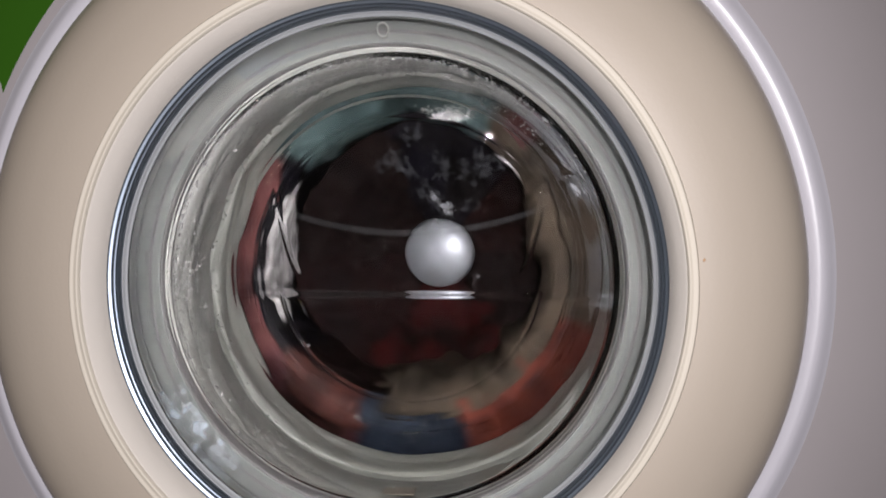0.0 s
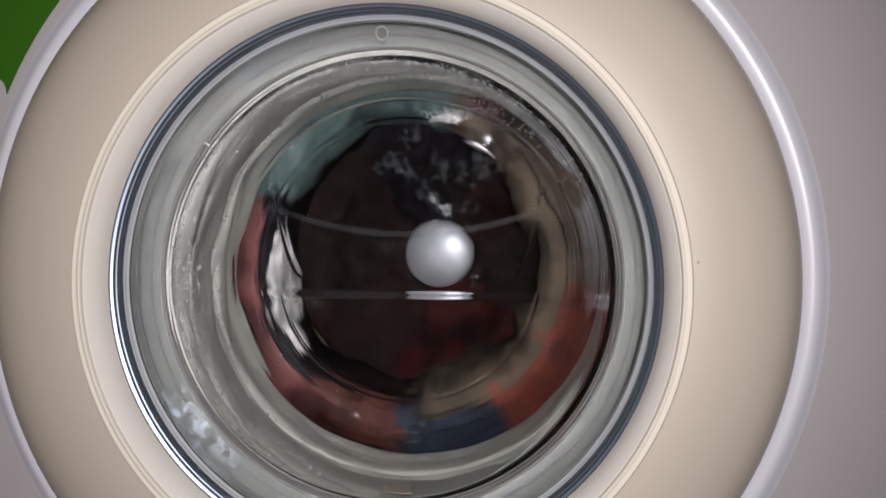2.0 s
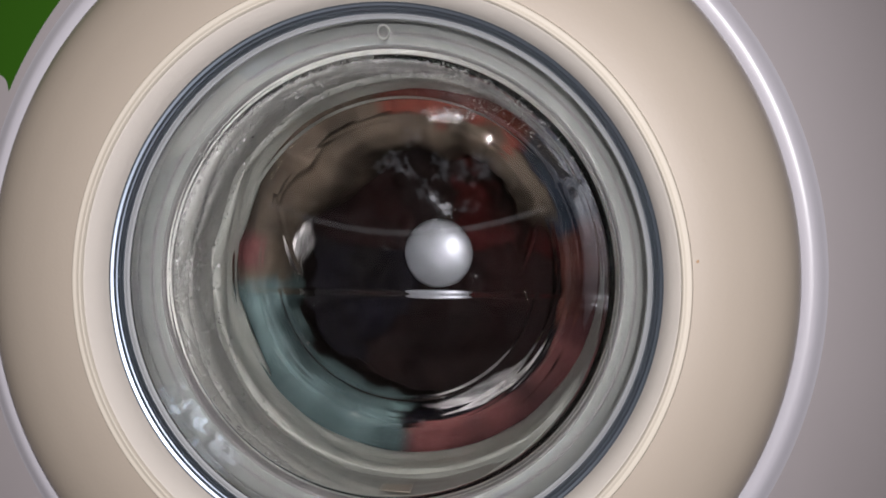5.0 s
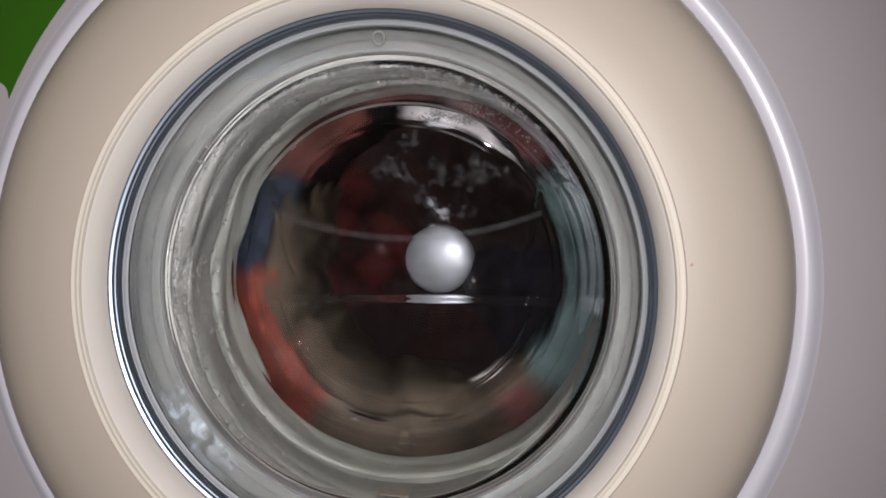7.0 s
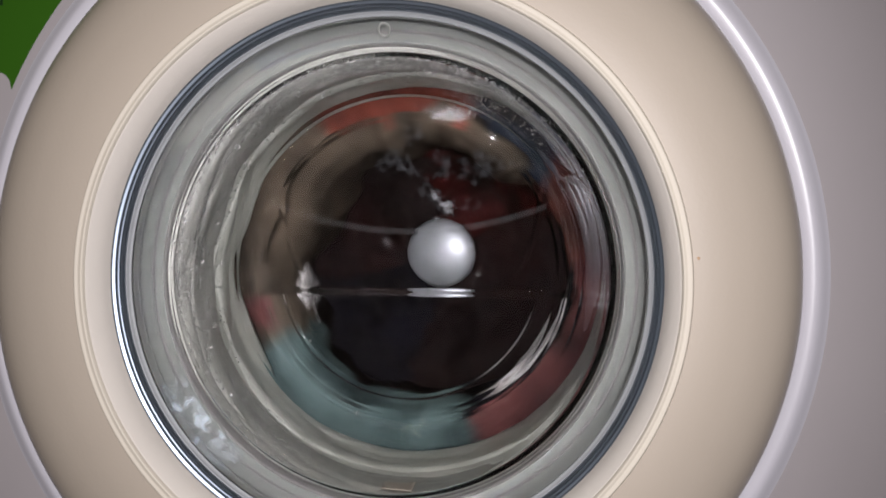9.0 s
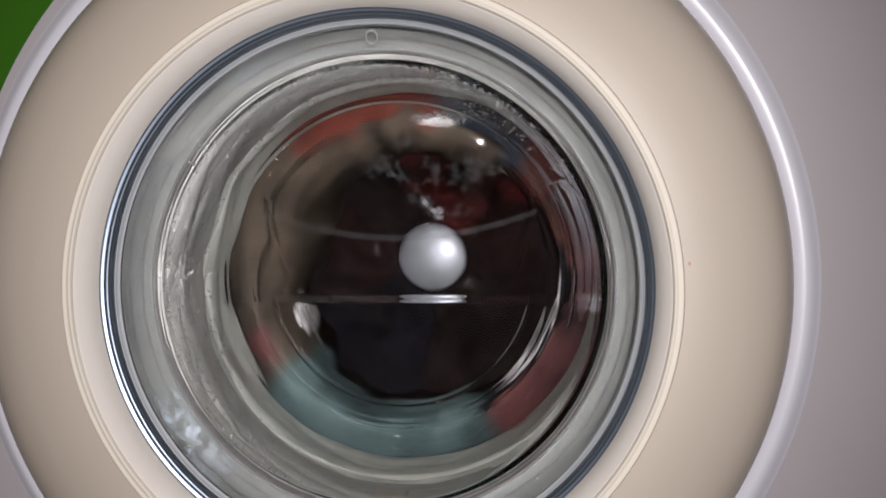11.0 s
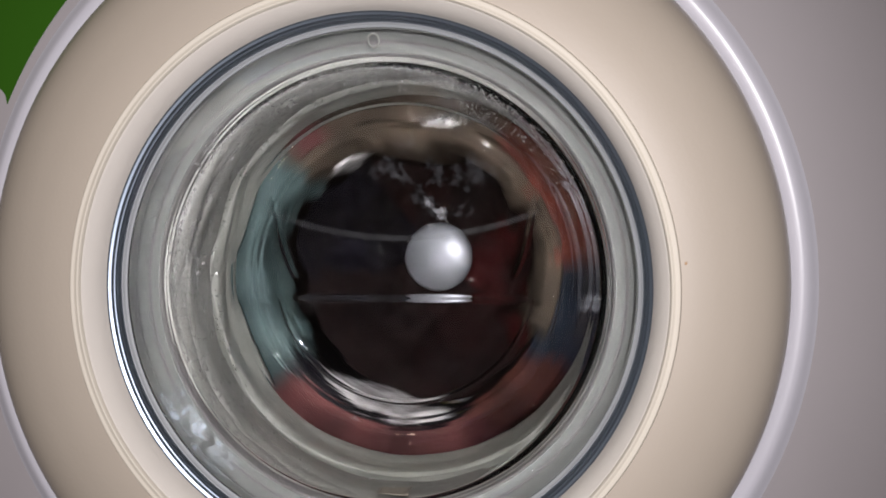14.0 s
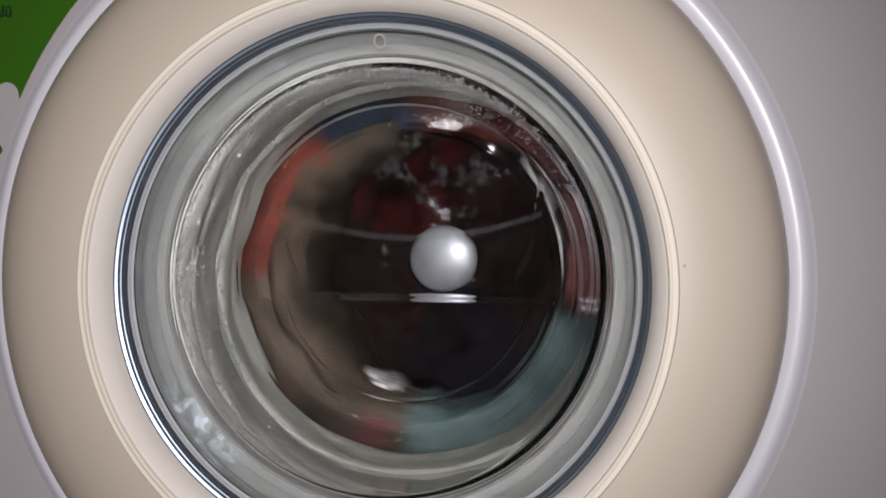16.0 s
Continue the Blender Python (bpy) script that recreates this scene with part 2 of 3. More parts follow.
ring("liner", [(0.0560, 0.1800), (0.0538, 0.1690), (0.0532, 0.1668), (0.0536, 0.1662), (0.0524, 0.1652), (0.0496, 0.1530), (0.0484, 0.1490), (0.0480, 0.1479),
               (0.0490, 0.1476)], LINER, door, "grey door liner behind the glass", thick=0.0015)


def bowl():
    """The glass: a funnel, a steep wall and an end whose lower half is stepped towards the room."""
    wall = soften([(0.0250, 0.1596), (0.0252, 0.1580), (0.0258, 0.1565), (0.0300, 0.1535), (0.0420, 0.1440), (0.0455, 0.1400), (0.0500, 0.1372), (0.085, 0.1325), (0.112, 0.1285),
                   (0.128, 0.1240)], 2)
    n = 320

    def shape(x, z, room_side):
        """Depth of the end: flat above a soft crease, upright below it; on the room side a sloping band
        runs across below the middle, and two low ridges follow the rim."""
        r = math.hypot(x, z)
        crease = 0.0275 + 1.9 * x * x
        rise = 0.003 * math.log(1 + math.exp(min(40, (z - crease) / 0.003)))
        y = 0.1400 - 0.10 * rise - 0.02 * z
        if room_side:
            q = max(0.0, min(1.0, (-0.0143 - z) / 0.0066))
            y += 0.0026 * (q + 0.06 * math.sin(2 * math.pi * q) * -1)
            low = max(0.0, min(1.0, (-0.0145 - z) / 0.006))
            y -= low * (0.0006 * math.exp(-((r - 0.0965) / 0.0012) ** 2) + 0.0006 * math.exp(-((r - 0.1165) / 0.0012) ** 2))
            if -0.004 < z < 0.08:
                side = 0.077 + 0.024 * math.sqrt((z + 0.004) / 0.079)
                y -= 0.0009 * math.exp(-((abs(x) - side) / 0.0014) ** 2) * min(1.0, (z + 0.004) / 0.006, (0.08 - z) / 0.02)
            if 0.099 < r < 0.1145 and z < -0.02:
                side = math.exp(-((math.degrees(math.atan2(x, z)) % 360 - 222) / 20) ** 2)
                y += 0.00005 * side * math.sin(2 * math.pi * r / 0.0025) * math.sin(math.pi * (r - 0.099) / 0.0155)
            y -= 0.00004 * math.exp(-((z - crease) / 0.0016) ** 2)
            y -= 0.0003 * math.exp(-((r - 0.110) / 0.0018) ** 2)
        edge = max(0.0, min(1.0, (0.124 - r) / 0.009))
        edge = 1 - (1 - edge) ** 2
        return 0.128 + (y - 0.128) * edge if r < 0.124 else 0.128

    def depth(x, z):
        return shape(x, z, True)

    global BOWL_DEPTH
    BOWL_DEPTH = depth
    inner = []
    for y, r in wall:
        inner.append([(r * math.sin(2 * math.pi * j / n), y, r * math.cos(2 * math.pi * j / n)) for j in range(n)])
    m = 300
    back = [list(row) for row in inner]
    for i in range(1, m + 1):
        r = 0.124 * (1 - i / m) + 0.0004
        row, row2 = [], []
        for j in range(n):
            x, z = r * math.sin(2 * math.pi * j / n), r * math.cos(2 * math.pi * j / n)
            row.append((x, depth(x, z), z))
            row2.append((x, shape(x, z, False), z))
        inner.append(row)
        back.append(row2)
    g, h = np.array(inner), np.array(back)
    du = np.gradient(h, axis=0)
    dv = (np.roll(h, -1, axis=1) - np.roll(h, 1, axis=1)) / 2
    nor = np.cross(du, dv)
    nor /= np.maximum(np.linalg.norm(nor, axis=2, keepdims=True), 1e-12)
    if nor[-5, 0, 1] < 0:
        nor = -nor
    nor[-3:] = nor[-4]
    rad = np.hypot(h[:, 0, 0], h[:, 0, 2])
    thick = 0.0055 + 0.0005 * np.exp(-((rad - 0.120) / 0.006) ** 2)
    outer = h + nor * thick[:, None, None]
    k = len(g)
    verts = np.concatenate([g.reshape(-1, 3), outer.reshape(-1, 3)])
    faces = []
    for s in (0, k * n):
        for i in range(k - 1):
            for j in range(n):
                j2 = (j + 1) % n
                faces.append((s + i * n + j, s + (i + 1) * n + j, s + (i + 1) * n + j2, s + i * n + j2))
        faces.append(tuple(s + (k - 1) * n + j for j in range(n)))
    for j in range(n):
        j2 = (j + 1) % n
        faces.append((j, j2, k * n + j2, k * n + j))
    ob = mesh_object("glass_bowl", verts.tolist(), faces, GLASS, door, "clear moulded glass bowl, wet inside")
    ob.visible_shadow = False
    return ob


bowl()


# seal
def seal_wave(a, i):
    left = math.exp(-((a - 1.5 * math.pi) / 0.9) ** 2)
    fold = 0.0035 * math.exp(-((a - 4.95) / 0.22) ** 2) + 0.0022 * left * math.sin(a * 7 + i * 0.25)
    return 0.002 * left * math.sin(a * 5), -0.0035 * math.cos(a) + 0.0018 * noise.noise((3 * math.cos(a), 3 * math.sin(a), i * 0.2)) - fold


bellows = held(ring("bellows", [(0.0548, 0.1585), (0.0556, 0.1476), (0.0575, 0.1460), (0.0660, 0.1447), (0.0700, 0.1462), (0.0716, 0.1492), (0.0735, 0.1466), (0.078, 0.1452),
                      (0.092, 0.1458), (0.108, 0.1470), (0.119, 0.1488), (0.1255, 0.1560)], RUBBER, machine, "grey rubber door bellows", 2, shift=seal_wave))
bellows.location.x = 0.003
lip = held(ring("seal_lip", [(0.128, 0.1590), (0.1265, 0.1520), (0.1235, 0.1482), (0.1240, 0.1464), (0.128, 0.1456), (0.140, 0.1466), (0.152, 0.1470), (0.163, 0.1458),
                       (0.168, 0.1464)], LIP, machine, "pale grey inner lip of the bellows", 2, shift=seal_wave))
lip.location.x, lip.location.z = 0.0025, AX + 0.0012
held(ring("seal_edge", [(0.0500, 0.1560), (0.0492, 0.1478), (0.0500, 0.1468), (0.0525, 0.1463), (0.0545, 0.1462), (0.0552, 0.1480)], DARKSEAM, machine,
          "dark edge where the glass meets the bellows"))
held(ring("tub_front", [(0.170, 0.1560), (0.172, 0.20), (0.172, 0.262)], DARKSEAM, machine, "", 1))

# drum, turned by the motor
drum = mesh_object("drum", *lathe(soften([(0.174, 0.162), (0.176, 0.22), (0.190, 0.240), (0.37, 0.240), (0.385, 0.225), (0.386, 0.0005)], 2)),
                   STEEL, machine, "stainless steel drum, spinning")
ring("hub", [(0.3590, 0.0005), (0.3592, 0.010), (0.3600, 0.020), (0.3614, 0.029), (0.3636, 0.0355), (0.384, 0.0361)], HUB, drum,
     "smooth grey dome in the drum's centre", 2, 96)


# ---------------------------------------------------------------- laundry
def hollow(al):
    """Radius of the hollow in the load at an angle (degrees) from the middle of the teal garment."""
    a = math.radians(al)
    return (0.111 - 0.013 * math.cos(a - math.radians(130)) + 0.004 * math.sin(3 * a + 0.6) + 0.003 * math.sin(7 * a)
            + 0.004 * noise.noise((2.2 * math.cos(a), 2.2 * math.sin(a), 0.3)))


def garment(name, a0, a1, material, label, seed, s0=0.0, s1=1.0, lift=0.0, category="laundry", oval=False):
    """A rumpled garment pressed outward by the spin: down the load's front face, over its rim and back along the hollow.
    s runs from the front's outer edge (0) over the rim (about 0.35) to the back (1)."""
    na, ns = max(8, int((a1 - a0) / 1.3)), 46
    verts, top = [], []
    for j in range(na + 1):
        for i in range(ns + 1):
            s = s0 + (s1 - s0) * i / ns
            wig = 9.0 * noise.noise((s * 7, seed * 3.1, j / na * 2)) + (24 if seed % 2 else -18) * (s - 0.12) * (s < 0.5)
            al = a0 + (a1 - a0) * j / na + wig * (1 if j in (0, na) else 0.6)
            if oval:
                al = (a0 + a1) / 2 + (al - (a0 + a1) / 2) * (0.25 + 0.75 * math.sin(math.pi * i / ns))
            a = math.radians(al)
            rim = hollow(al) - lift
            if s < 0.35:
                q = s / 0.35
                r = 0.182 + (rim + 0.010 - 0.182) * q
                y = 0.180 + 0.010 * q * q - 0.010 * q - lift
            else:
                q = (s - 0.35) / 0.65
                r = rim + 0.010 * max(0.0, 1 - 7 * q) ** 2 + 0.012 * q * q
                y = 0.180 + 0.175 * q - lift * max(0.0, 1 - 3 * q)
            c, d = 4.5 * math.cos(a), 4.5 * math.sin(a)
            f = noise.noise((c * 1.1 + s * 2, d * 1.1, 4.0)) * 0.010 + noise.noise((c * 4 + s * 7, d * 4 - s * 3, seed + 9)) * 0.0030
            f += 0.0012 * math.sin(al * 0.21 + s * 11 + seed) * noise.noise((s * 3, al * 0.03, seed))
            edge = min(j, na - j, 4) / 4
            sink = -0.006 * (1 - edge)
            y2 = y - f * (1.0 if s < 0.4 else 0.2) - sink * (1 if s < 0.4 else 0)
            r2 = r - (f if s > 0.2 else 0.2 * f) - (sink if s > 0.3 else 0)
            verts.append((r2 * math.sin(a), y2, r2 * math.cos(a)))
    w = ns + 1
    nv = len(verts)
    for x, y, z in verts[:nv]:
        h = math.hypot(x, z)
        verts.append((x * (h + 0.008) / h, y + 0.006, z * (h + 0.008) / h))
    faces = []
    for j in range(na):
        for i in range(ns):
            q = (j * w + i, j * w + i + 1, (j + 1) * w + i + 1, (j + 1) * w + i)
            faces.append(q)
            faces.append(tuple(nv + v for v in reversed(q)))
    rim_loop = [j * w for j in range(na + 1)] + [na * w + i for i in range(1, w)] + [j * w + ns for j in range(na - 1, -1, -1)] \
        + [i for i in range(ns - 1, 0, -1)]
    for p, q in zip(rim_loop, rim_loop[1:] + rim_loop[:1]):
        faces.append((p, q, nv + q, nv + p))
    ob = mesh_object(name, verts, faces, material)
    tagged(ob, label, category, "laundry in the drum")
    return ob


load = [
    garment("towel", -40, 46, TEAL, "wet teal cotton towel pressed inside the spinning drum", 1, 0.0, 0.64),
    garment("shirt", 40, 134, BROWN, "wet taupe cotton shirt pressed inside the spinning drum", 2, 0.0, 0.60, 0.002),
    garment("shirt", 122, 182, ORANGE, "wet orange-red cotton shirt pressed inside the spinning drum", 3, 0.0, 0.34, 0.006),
    garment("trousers", 72, 214, BROWN, "wet taupe cotton trousers lining the load's hollow", 4, 0.295, 0.97, 0.007),
    garment("trousers", 174, 216, NAVY, "wet navy cotton trousers pressed inside the spinning drum", 5, 0.0, 0.37, 0.003),
    garment("shirt", 208, 262, MAROON, "wet maroon cotton shirt pressed inside the spinning drum", 6, 0.0, 0.35),
    garment("vest", 212, 246, RUSSET, "wet russet vest between darker laundry", 7, 0.20, 0.38, 0.006),
    garment("blouse", 254, 326, ROSE, "wet rose cotton blouse pressed inside the spinning drum", 8, 0.0, 0.36),
    garment("scarf", 48, 60, ROSE, "wet rose scarf between teal and taupe laundry", 12, 0.10, 0.30, 0.006),
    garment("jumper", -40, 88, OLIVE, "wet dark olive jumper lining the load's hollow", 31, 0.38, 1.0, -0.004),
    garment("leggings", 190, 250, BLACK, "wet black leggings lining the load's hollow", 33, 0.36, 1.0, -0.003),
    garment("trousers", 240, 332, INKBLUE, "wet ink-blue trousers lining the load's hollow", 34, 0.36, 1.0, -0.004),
    garment("sock", 260, 310, WHITECLOTH, "wet white sock pressed on the load's hollow", 9, 0.41, 0.70, 0.004, oval=True),
    garment("sock", 45, 69, WHITECLOTH, "wet white sock pressed on the load's hollow", 10, 0.44, 0.72, 0.005, oval=True),
    garment("cloth", 264, 274, YELLOW, "small pale yellow cloth in the load", 11, 0.93, 1.0, 0.009, "cloth", True),
]


def back_garment(name, a0, a1, material, label, seed, r0=0.034, r1=0.140):
    """Dark laundry thrown against the drum's back, round the hub."""
    na, nr = max(10, int((a1 - a0) / 3)), 22
    verts = []
    for j in range(na + 1):
        for i in range(nr + 1):
            r = r0 + (r1 - r0) * i / nr
            a = math.radians(a0 + (a1 - a0) * j / na + 9 * noise.noise((r * 30, seed, j)) * (j in (0, na)) + 40 * (r - 0.1))
            x, z = r * math.sin(a), r * math.cos(a)
            y = 0.366 - 0.40 * max(0, r - 0.05) + 0.012 * noise.noise((x * 22, z * 22, seed)) + 0.006 * noise.noise((x * 60, z * 60, seed))
            verts.append((x, y, z))
    w, nv = nr + 1, len(verts)
    verts += [(x, y + 0.006, z) for x, y, z in verts]
    faces = []
    for j in range(na):
        for i in range(nr):
            q = (j * w + i, j * w + i + 1, (j + 1) * w + i + 1, (j + 1) * w + i)
            faces.append(q)
            faces.append(tuple(nv + v for v in reversed(q)))
    loop = [j * w for j in range(na + 1)] + [na * w + i for i in range(1, w)] + [j * w + nr for j in range(na - 1, -1, -1)] \
        + [i for i in range(nr - 1, 0, -1)]
    for p, q in zip(loop, loop[1:] + loop[:1]):
        faces.append((p, q, nv + q, nv + p))
    return tagged(mesh_object(name, verts, faces, material), label, "laundry", "laundry in the drum")


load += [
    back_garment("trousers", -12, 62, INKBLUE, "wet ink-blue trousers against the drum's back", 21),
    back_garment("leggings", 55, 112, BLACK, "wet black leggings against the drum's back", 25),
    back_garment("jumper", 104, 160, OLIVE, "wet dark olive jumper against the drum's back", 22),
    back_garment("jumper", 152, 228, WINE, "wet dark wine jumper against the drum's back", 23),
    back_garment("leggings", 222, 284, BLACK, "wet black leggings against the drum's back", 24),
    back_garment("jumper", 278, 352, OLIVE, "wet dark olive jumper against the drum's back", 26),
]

# ---------------------------------------------------------------- print and small things on the front
def sticker():
    """Green print: its one side follows the door, its lower edge is scalloped."""
    y0, y1 = PANEL - 0.0006, PANEL + 0.001
    pts = []
    for i in range(25):
        a = math.radians(-64 + 34 * i / 24)
        r = 0.2662 + 0.0042 * i / 24
        pts.append((r * math.sin(a), r * math.cos(a)))
    pts += [(-0.134, 0.34), (-0.292, 0.34), (-0.292, 0.125)]
    for cx, cz, r, t0, t1 in ((-0.2855, 0.1235, 0.0075, 180, 20), (-0.2690, 0.1235, 0.0100, 165, 20), (-0.2482, 0.1190, 0.0085, 140, 0)):
        for i in range(9):
            t = math.radians(t0 + (t1 - t0) * i / 8)
            pts.append((cx + r * math.cos(t), cz + r * math.sin(t)))
    bm = bmesh.new()
    f = bm.faces.new([bm.verts.new((x, y0, z)) for x, z in pts])
    ext = bmesh.ops.extrude_face_region(bm, geom=[f])
    bmesh.ops.translate(bm, verts=[v for v in ext["geom"] if isinstance(v, bmesh.types.BMVert)], vec=(0, y1 - y0, 0))
    bmesh.ops.recalc_face_normals(bm, faces=bm.faces)
    bmesh.ops.triangulate(bm, faces=[q for q in bm.faces if len(q.verts) > 4])
    return part("sticker", bm, GREEN)


def patch(name, a0, a1, profile, material, parent, label="", raise_in=0.0008):
    """A thin curved sheet over a stretch of a turned surface; angles clockwise from the top in degrees."""
    line = soften(profile, 2)
    n = max(6, int((a1 - a0) / 1.5))
    verts, faces = [], []
    for layer, drop in ((raise_in, 0.0), (0.0, 0.0006)):
        for j in range(n + 1):
            a = math.radians(a0 + (a1 - a0) * j / n)
            verts += [((r - layer) * math.sin(a), y + drop, (r - layer) * math.cos(a)) for y, r in line]
    w, h = len(line), (n + 1) * len(line)
    for j in range(n):
        for i in range(w - 1):
            q = (j * w + i, j * w + i + 1, (j + 1) * w + i + 1, (j + 1) * w + i)
            faces += [q, tuple(h + v for v in reversed(q))]
    loop = [j * w for j in range(n + 1)] + [n * w + i for i in range(1, w)] + [j * w + w - 1 for j in range(n - 1, -1, -1)] + list(range(w - 2, 0, -1))
    for p, q in zip(loop, loop[1:] + loop[:1]):
        faces.append((p, q, h + q, h + p))
    return mesh_object(name, verts, faces, material, parent, label)


def thin(name, colour, scale, low, high, most, rough=0.6):
    """A broken film: noise decides where it covers what lies under it."""
    m = mat(name, colour, rough, 0, [c * 0.7 for c in colour], scale * 2, 0.4)
    nt = m.node_tree
    n = nt.nodes.new("ShaderNodeTexNoise")
    n.inputs["Scale"].default_value, n.inputs["Detail"].default_value = scale, 8
    r = nt.nodes.new("ShaderNodeMapRange")
    r.inputs["From Min"].default_value, r.inputs["From Max"].default_value, r.inputs["To Max"].default_value = low, high, most
    nt.links.new(nt.nodes["Texture Coordinate"].outputs["Object"], n.inputs["Vector"])
    nt.links.new(n.outputs["Fac"], r.inputs["Value"])
    nt.links.new(r.outputs["Result"], nt.nodes["Principled BSDF"].inputs["Alpha"])
    return m


SCALE_FILM = thin("limescale_film", (0.56, 0.63, 0.68), 130, 0.43, 0.72, 0.7)
HAZE_FILM = thin("soap_film", (0.30, 0.31, 0.34), 160, 0.42, 0.64, 0.13)
THICK_FILM = thin("thick_soap_film", (0.40, 0.41, 0.44), 160, 0.38, 0.60, 0.5)
patch("limescale", 219, 244, [(0.0530, 0.1690), (0.0506, 0.1600), (0.0488, 0.1530), (0.0479, 0.1495)], SCALE_FILM, door, "whitish limescale stain", 0.0)
patch("limescale", 255, 300, [(0.0530, 0.1690), (0.0506, 0.1600), (0.0490, 0.1540)], HAZE_FILM, door, "faint limescale stain", 0.0)
# pinkish sheet whose colour stands in for a reflection low in the glass
held(patch("label", 175.5, 184, [(0.080, 0.1476), (0.094, 0.1490), (0.108, 0.1516)], REFLECTED, machine, "small pinkish patch painted as a reflection over the bellows", 0.0004))


def blob_ring(name, at, r, tube, material, parent, label="", normal=(0, -1, 0), stretch=1.25):
    turn = Vector(normal).to_track_quat("Z", "Y").to_matrix().to_4x4()
    m = Matrix.Translation(at) @ turn
    verts, faces = [], []
    for j in range(28):
        a = 2 * math.pi * j / 28
        for i in range(10):
            b = 2 * math.pi * i / 10
            q = r + tube * math.cos(b)
            verts.append(tuple(m @ Vector((q * math.cos(a), stretch * q * math.sin(a), tube * math.sin(b)))))
    for j in range(28):
        for i in range(10):
            faces.append((j * 10 + i, j * 10 + (i + 1) % 10, (j + 1) % 28 * 10 + (i + 1) % 10, (j + 1) % 28 * 10 + i))
    return mesh_object(name, verts, faces, material, parent, label)


blob_ring("moulded_mark", (-0.0010, 0.0318, 0.1506), 0.0034, 0.0005, LIP, door, "small oval mark moulded into the glass", (0, -0.9, -0.45))
speck = bmesh.new()
bmesh.ops.create_icosphere(speck, subdivisions=2, radius=0.0008, matrix=Matrix.Translation((0.1778, -0.0082, 0.0170)) @ Matrix.Diagonal((1, 0.3, 1.2, 1)))
part("speck", speck, RUST, door, "tiny rusty speck")


def bowl_point(x, z):
    """A point on the room side of the bowl's end or wall."""
    r = math.hypot(x, z)
    if r < 0.1235:
        return BOWL_DEPTH(x, z)
    line = [(0.128, 0.1235), (0.112, 0.1280), (0.085, 0.1322), (0.0505, 0.1370), (0.0455, 0.1400), (0.042, 0.1440), (0.030, 0.1535)]
    for (y0, r0), (y1, r1) in zip(line, line[1:]):
        if r <= r1:
            return y0 + (y1 - y0) * max(0.0, (r - r0) / (r1 - r0))
    return 0.004


def drops():
    """Condensation on the glass: fine drops on the wall, thickest above and on one side, and in a few clusters."""
    rng = random.Random(7)
    spots = []
    for _ in range(2600):
        a = math.radians(rng.choice((rng.gauss(320, 45), rng.gauss(285, 25), rng.uniform(200, 400))))
        r = rng.choice((rng.gauss(0.1370, 0.0007), rng.gauss(0.1350, 0.0010), rng.uniform(0.1290, 0.1375)))
        spots.append((r * math.sin(a), r * math.cos(a), rng.uniform(0.0003, 0.0010)))
    for _ in range(330):
        a = math.radians(rng.gauss(350, 26))
        r = rng.gauss(0.1352, 0.0016)
        spots.append((r * math.sin(a), r * math.cos(a), rng.uniform(0.0004, 0.0011)))
    # the four tightest clusters below the middle stand in for glints off the glass
    for cx, cz, sx, sz, n, big in ((0.032, 0.114, 0.012, 0.0026, 260, 0.0008), (0.060, 0.112, 0.006, 0.003, 30, 0.0006),
                                   (0.0295, 0.044, 0.003, 0.003, 24, 0.0008), (0.050, -0.004, 0.002, 0.004, 14, 0.0007),
                                   (-0.070, -0.022, 0.010, 0.003, 22, 0.0006), (0.075, 0.08, 0.01, 0.008, 20, 0.0005),
                                   (0.0, 0.03, 0.06, 0.04, 60, 0.0004), (-0.133, 0.005, 0.003, 0.012, 40, 0.0012),
                                   (-0.128, -0.03, 0.003, 0.008, 40, 0.0010), (-0.0745, -0.0565, 0.0006, 0.0006, 3, 0.0014), (0.0270, -0.0945, 0.0012, 0.0004, 4, 0.0012),
                                   (-0.0385, -0.1085, 0.0016, 0.0008, 6, 0.0010), (0.0120, -0.1130, 0.0014, 0.0012, 6, 0.0010), (-0.0165, 0.0180, 0.0008, 0.0060, 8, 0.0008), (-0.112, 0.083, 0.006, 0.006, 40, 0.0012)):
        for _ in range(n):
            spots.append((rng.gauss(cx, sx), rng.gauss(cz, sz), rng.uniform(0.4, 1.0) * big))
    ico = bmesh.new()
    bmesh.ops.create_icosphere(ico, subdivisions=2, radius=1)
    base = np.array([v.co[:] for v in ico.verts])
    tri = np.array([[v.index for v in f.verts] for f in ico.faces])
    ico.free()
    verts, faces = [], []
    for x, z, size in spots:
        r = math.hypot(x, z)
        if r > 0.15:
            continue
        y = bowl_point(x, z)
        faces.append(tri + len(base) * len(verts))
        verts.append(base * np.array((size, size * (0.5 if r < 0.115 else 1), size)) * rng.uniform(0.8, 1.2) + np.array((x, y - 0.0001, z)))
    ob = mesh_object("water_drops", np.concatenate(verts).tolist(), np.concatenate(faces).tolist(), WATER)
    ob.visible_shadow = False
    ob.location = (0, 0, AX)
    return tagged(ob, "clear water drops clinging to the inside of the glass", "water", kind="stuff")


drops()


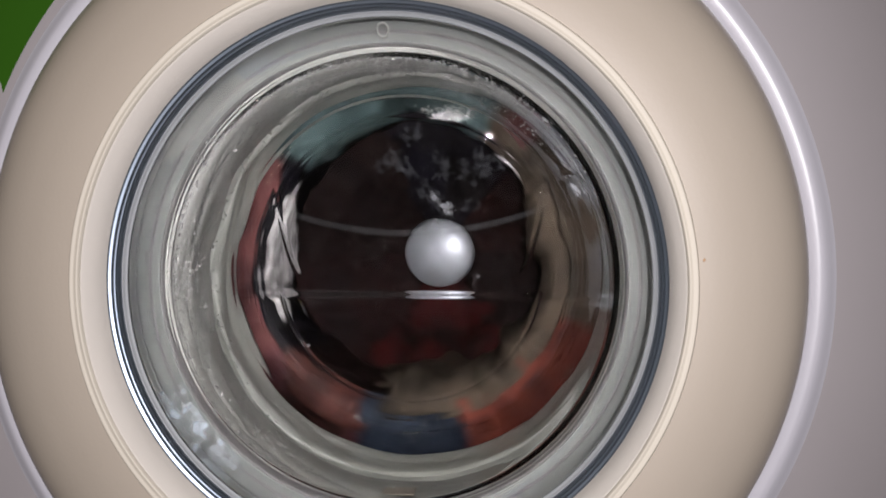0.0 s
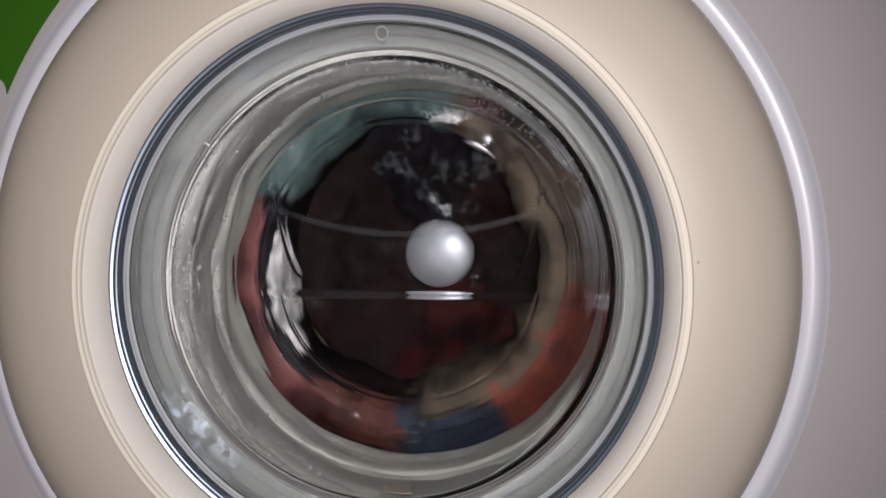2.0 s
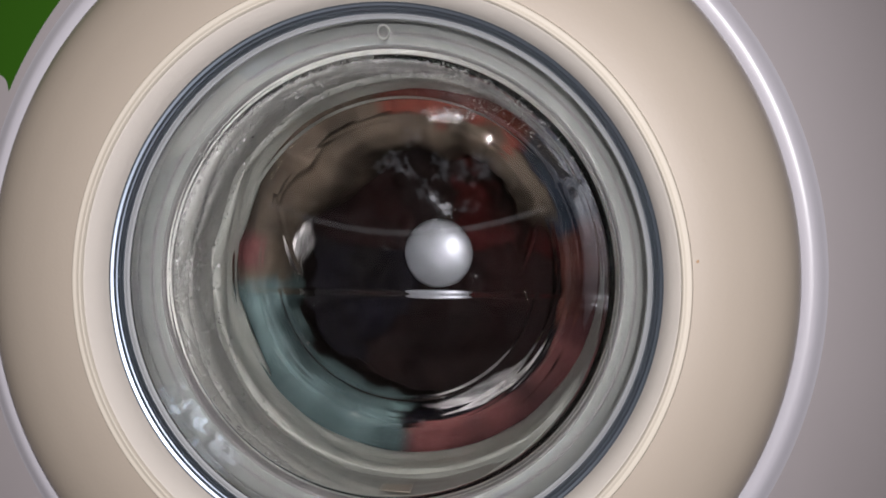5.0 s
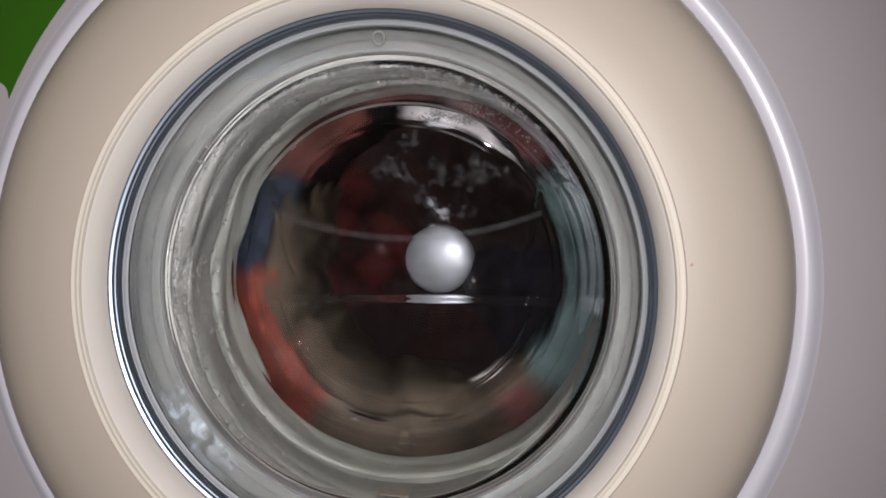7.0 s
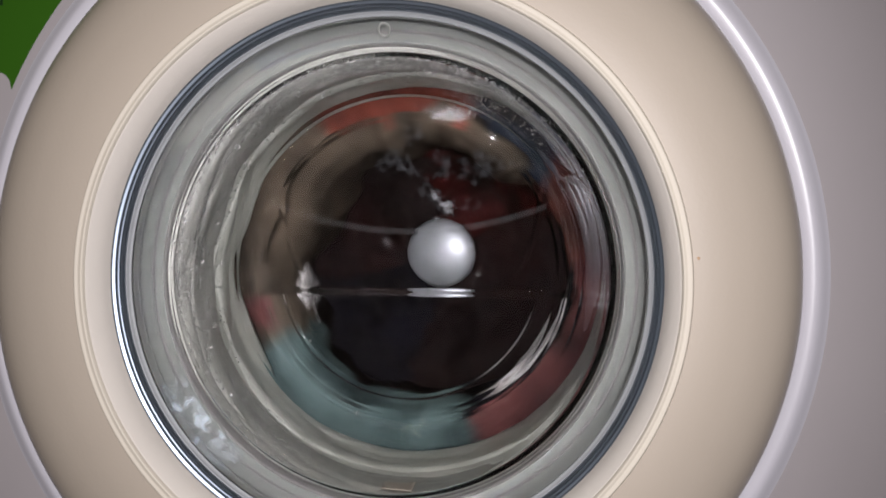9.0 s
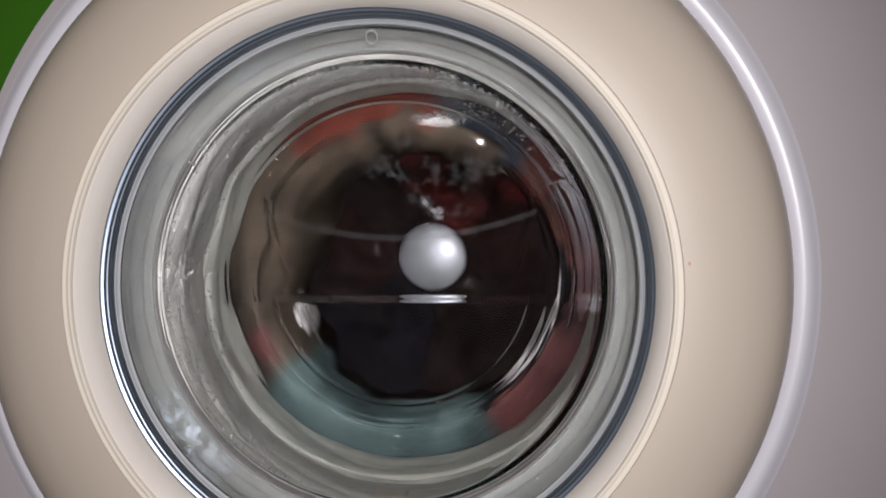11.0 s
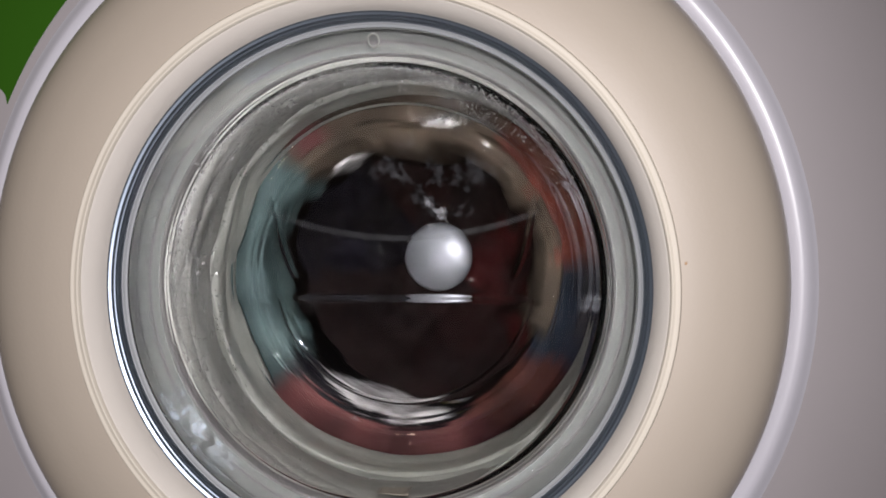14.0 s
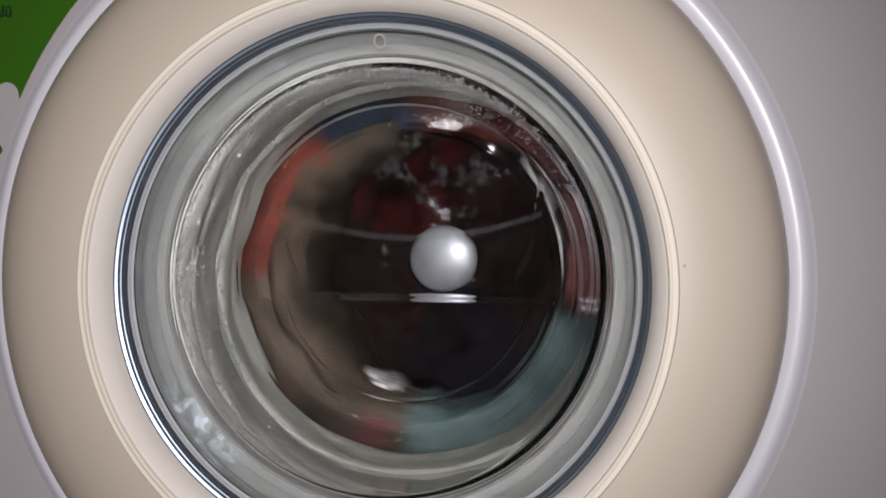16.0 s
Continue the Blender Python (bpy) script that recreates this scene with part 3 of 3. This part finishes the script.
def smear(name, spots, material, label):
    """Blotches of a dried film on the bowl's end, each a thin ragged lens."""
    verts, faces = [], []
    rng = random.Random(3)
    for cx, cz, rx, rz, tilt in spots:
        first, n = len(verts), 40
        verts.append((cx, bowl_point(cx, cz) - 0.0007, cz))
        for k in (0.5, 1.0):
            for j in range(n):
                a = 2 * math.pi * j / n
                q = k * (1 + 0.6 * noise.noise((3 * math.cos(a) + cx * 90, 3 * math.sin(a), cz * 90)) + rng.uniform(-0.15, 0.15))
                u, v = rx * q * math.cos(a), rz * q * math.sin(a)
                x, z = cx + u * math.cos(tilt) - v * math.sin(tilt), cz + u * math.sin(tilt) + v * math.cos(tilt)
                verts.append((x, bowl_point(x, z) - (0.0006 if k < 1 else 0.0003), z))
        for j in range(n):
            j2 = (j + 1) % n
            faces += [(first, first + 1 + j, first + 1 + j2), (first + 1 + j, first + 1 + n + j, first + 1 + n + j2, first + 1 + j2)]
    ob = mesh_object(name, verts, faces, material)
    ob.location = (0, 0, AX)
    return tagged(ob, label, "water film", kind="stuff")


smear("soap_smear", [(-0.011, 0.078, 0.012, 0.008, 0.3), (0.024, 0.076, 0.008, 0.010, 0.0), (0.012, 0.060, 0.020, 0.006, -0.9),
                     (0.004, 0.098, 0.009, 0.006, 0.9), (0.045, 0.048, 0.007, 0.005, 0.2), (0.050, 0.075, 0.016, 0.010, 0.4),
                     (0.072, 0.074, 0.005, 0.003, 0.9)], HAZE_FILM, "dried greyish soap film on the inside of the glass")
smear("soap_smear", [(0.0295, 0.045, 0.0055, 0.0045, -0.5), (0.022, 0.036, 0.005, 0.0015, -0.4), (0.021, 0.052, 0.008, 0.002, -0.8)], THICK_FILM,
      "thick greyish soap smear on the inside of the glass")

def sparkle():
    """Wet film: mostly clear, its glittering sheen standing in for the torch's glint."""
    m = bpy.data.materials.new("glint_film")
    m.use_nodes = True
    nt = m.node_tree
    nt.nodes.remove(nt.nodes["Principled BSDF"])
    out = nt.nodes["Material Output"]
    co, n, bp, clearer, gloss, mix = (nt.nodes.new(k) for k in ("ShaderNodeTexCoord", "ShaderNodeTexNoise", "ShaderNodeBump",
                                                                "ShaderNodeBsdfTransparent", "ShaderNodeBsdfGlossy", "ShaderNodeMixShader"))
    n.inputs["Scale"].default_value, n.inputs["Detail"].default_value = 1600, 2
    bp.inputs["Strength"].default_value, bp.inputs["Distance"].default_value = 0.65, 0.0006
    gloss.inputs["Roughness"].default_value = 0.12
    mix.inputs["Fac"].default_value = 0.35
    nt.links.new(co.outputs["Object"], n.inputs["Vector"])
    nt.links.new(n.outputs["Fac"], bp.inputs["Height"])
    nt.links.new(bp.outputs["Normal"], gloss.inputs["Normal"])
    nt.links.new(clearer.outputs[0], mix.inputs[1])
    nt.links.new(gloss.outputs[0], mix.inputs[2])
    nt.links.new(mix.outputs[0], out.inputs["Surface"])
    return m


GLINT = sparkle()
# glossy patches laid where the torch should glint off the bowl's upper edge
smear("torch_glint", [(0.030, 0.1100, 0.011, 0.0032, 0.0), (0.0640, 0.1130, 0.005, 0.0026, -0.6)], GLINT, "glittering wet film standing in for the torch's glint on the glass")


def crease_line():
    """A faint milky strip across the glass, painting the light its end's crease catches."""
    verts, faces, n = [], [], 80
    for k in range(n + 1):
        x = -0.104 + 0.204 * k / n
        z = 0.0275 + 1.9 * x * x
        for dz, dy in ((-0.0022, 0.0002), (0.0, 0.0006), (0.0022, 0.0002)):
            verts.append((x, BOWL_DEPTH(x, z + dz) - dy, z + dz))
    for k in range(n):
        for i in range(2):
            faces.append((k * 3 + i, k * 3 + i + 1, k * 3 + i + 4, k * 3 + i + 3))
    return mesh_object("crease_sheen", verts, faces, thin("milky_sheen", (0.30, 0.31, 0.32), 45, 0.25, 0.75, 0.15, 0.5), door, "faint milky strip painted as the sheen of the moulded crease")


crease_line()

green = tagged(sticker(), "green printed sticker with a scalloped edge on the front panel", "sticker")
green.location = (0, 0, AX)
txt = bpy.data.curves.new("lettering", "FONT")
txt.body, txt.size, txt.extrude, txt.align_x = "alü", 0.0105, 0.0002, "RIGHT"
txt.offset = 0.00025
txt.materials.append(INK)
word = new("lettering", txt)
word.parent = green
word.matrix_basis = pose(-0.2437, PANEL - 0.0009, 0.1696, 90, 0, 0)
tagged(word, label="dark green lettering")
leaf = bmesh.new()
bmesh.ops.create_circle(leaf, cap_ends=True, segments=24, radius=1,
                        matrix=Matrix.Translation((-0.2575, PANEL - 0.0006, 0.0835)) @ Matrix.Diagonal((0.0060, 1, 0.0042, 1)) @ Matrix.Rotation(radians(90), 4, "X"))
ext = bmesh.ops.extrude_face_region(leaf, geom=leaf.faces[:])
bmesh.ops.translate(leaf, verts=[v for v in ext["geom"] if isinstance(v, bmesh.types.BMVert)], vec=(0, 0.001, 0))
bmesh.ops.recalc_face_normals(leaf, faces=leaf.faces)
part("leaf", leaf, GREEN, green, "small green printed leaf")


def turning(t):
    """Degrees by which the drum has turned: it speeds up steadily from 258 to 420 turns a minute."""
    return 14694.6 + 2034.82 * (t - 8) + 30.14 * (t - 8) ** 2


def motions():
    times = [i / 30 for i in range(481)]
    walk(drum, [(t, pose(0.003, -BASE_Y, AX + 0.003, 0, turning(t), 0)) for t in times])
    for g in load:
        walk(g, [(t, pose(0.003, 0, AX + 0.003, 0, turning(t), 0)) for t in times])


motions()
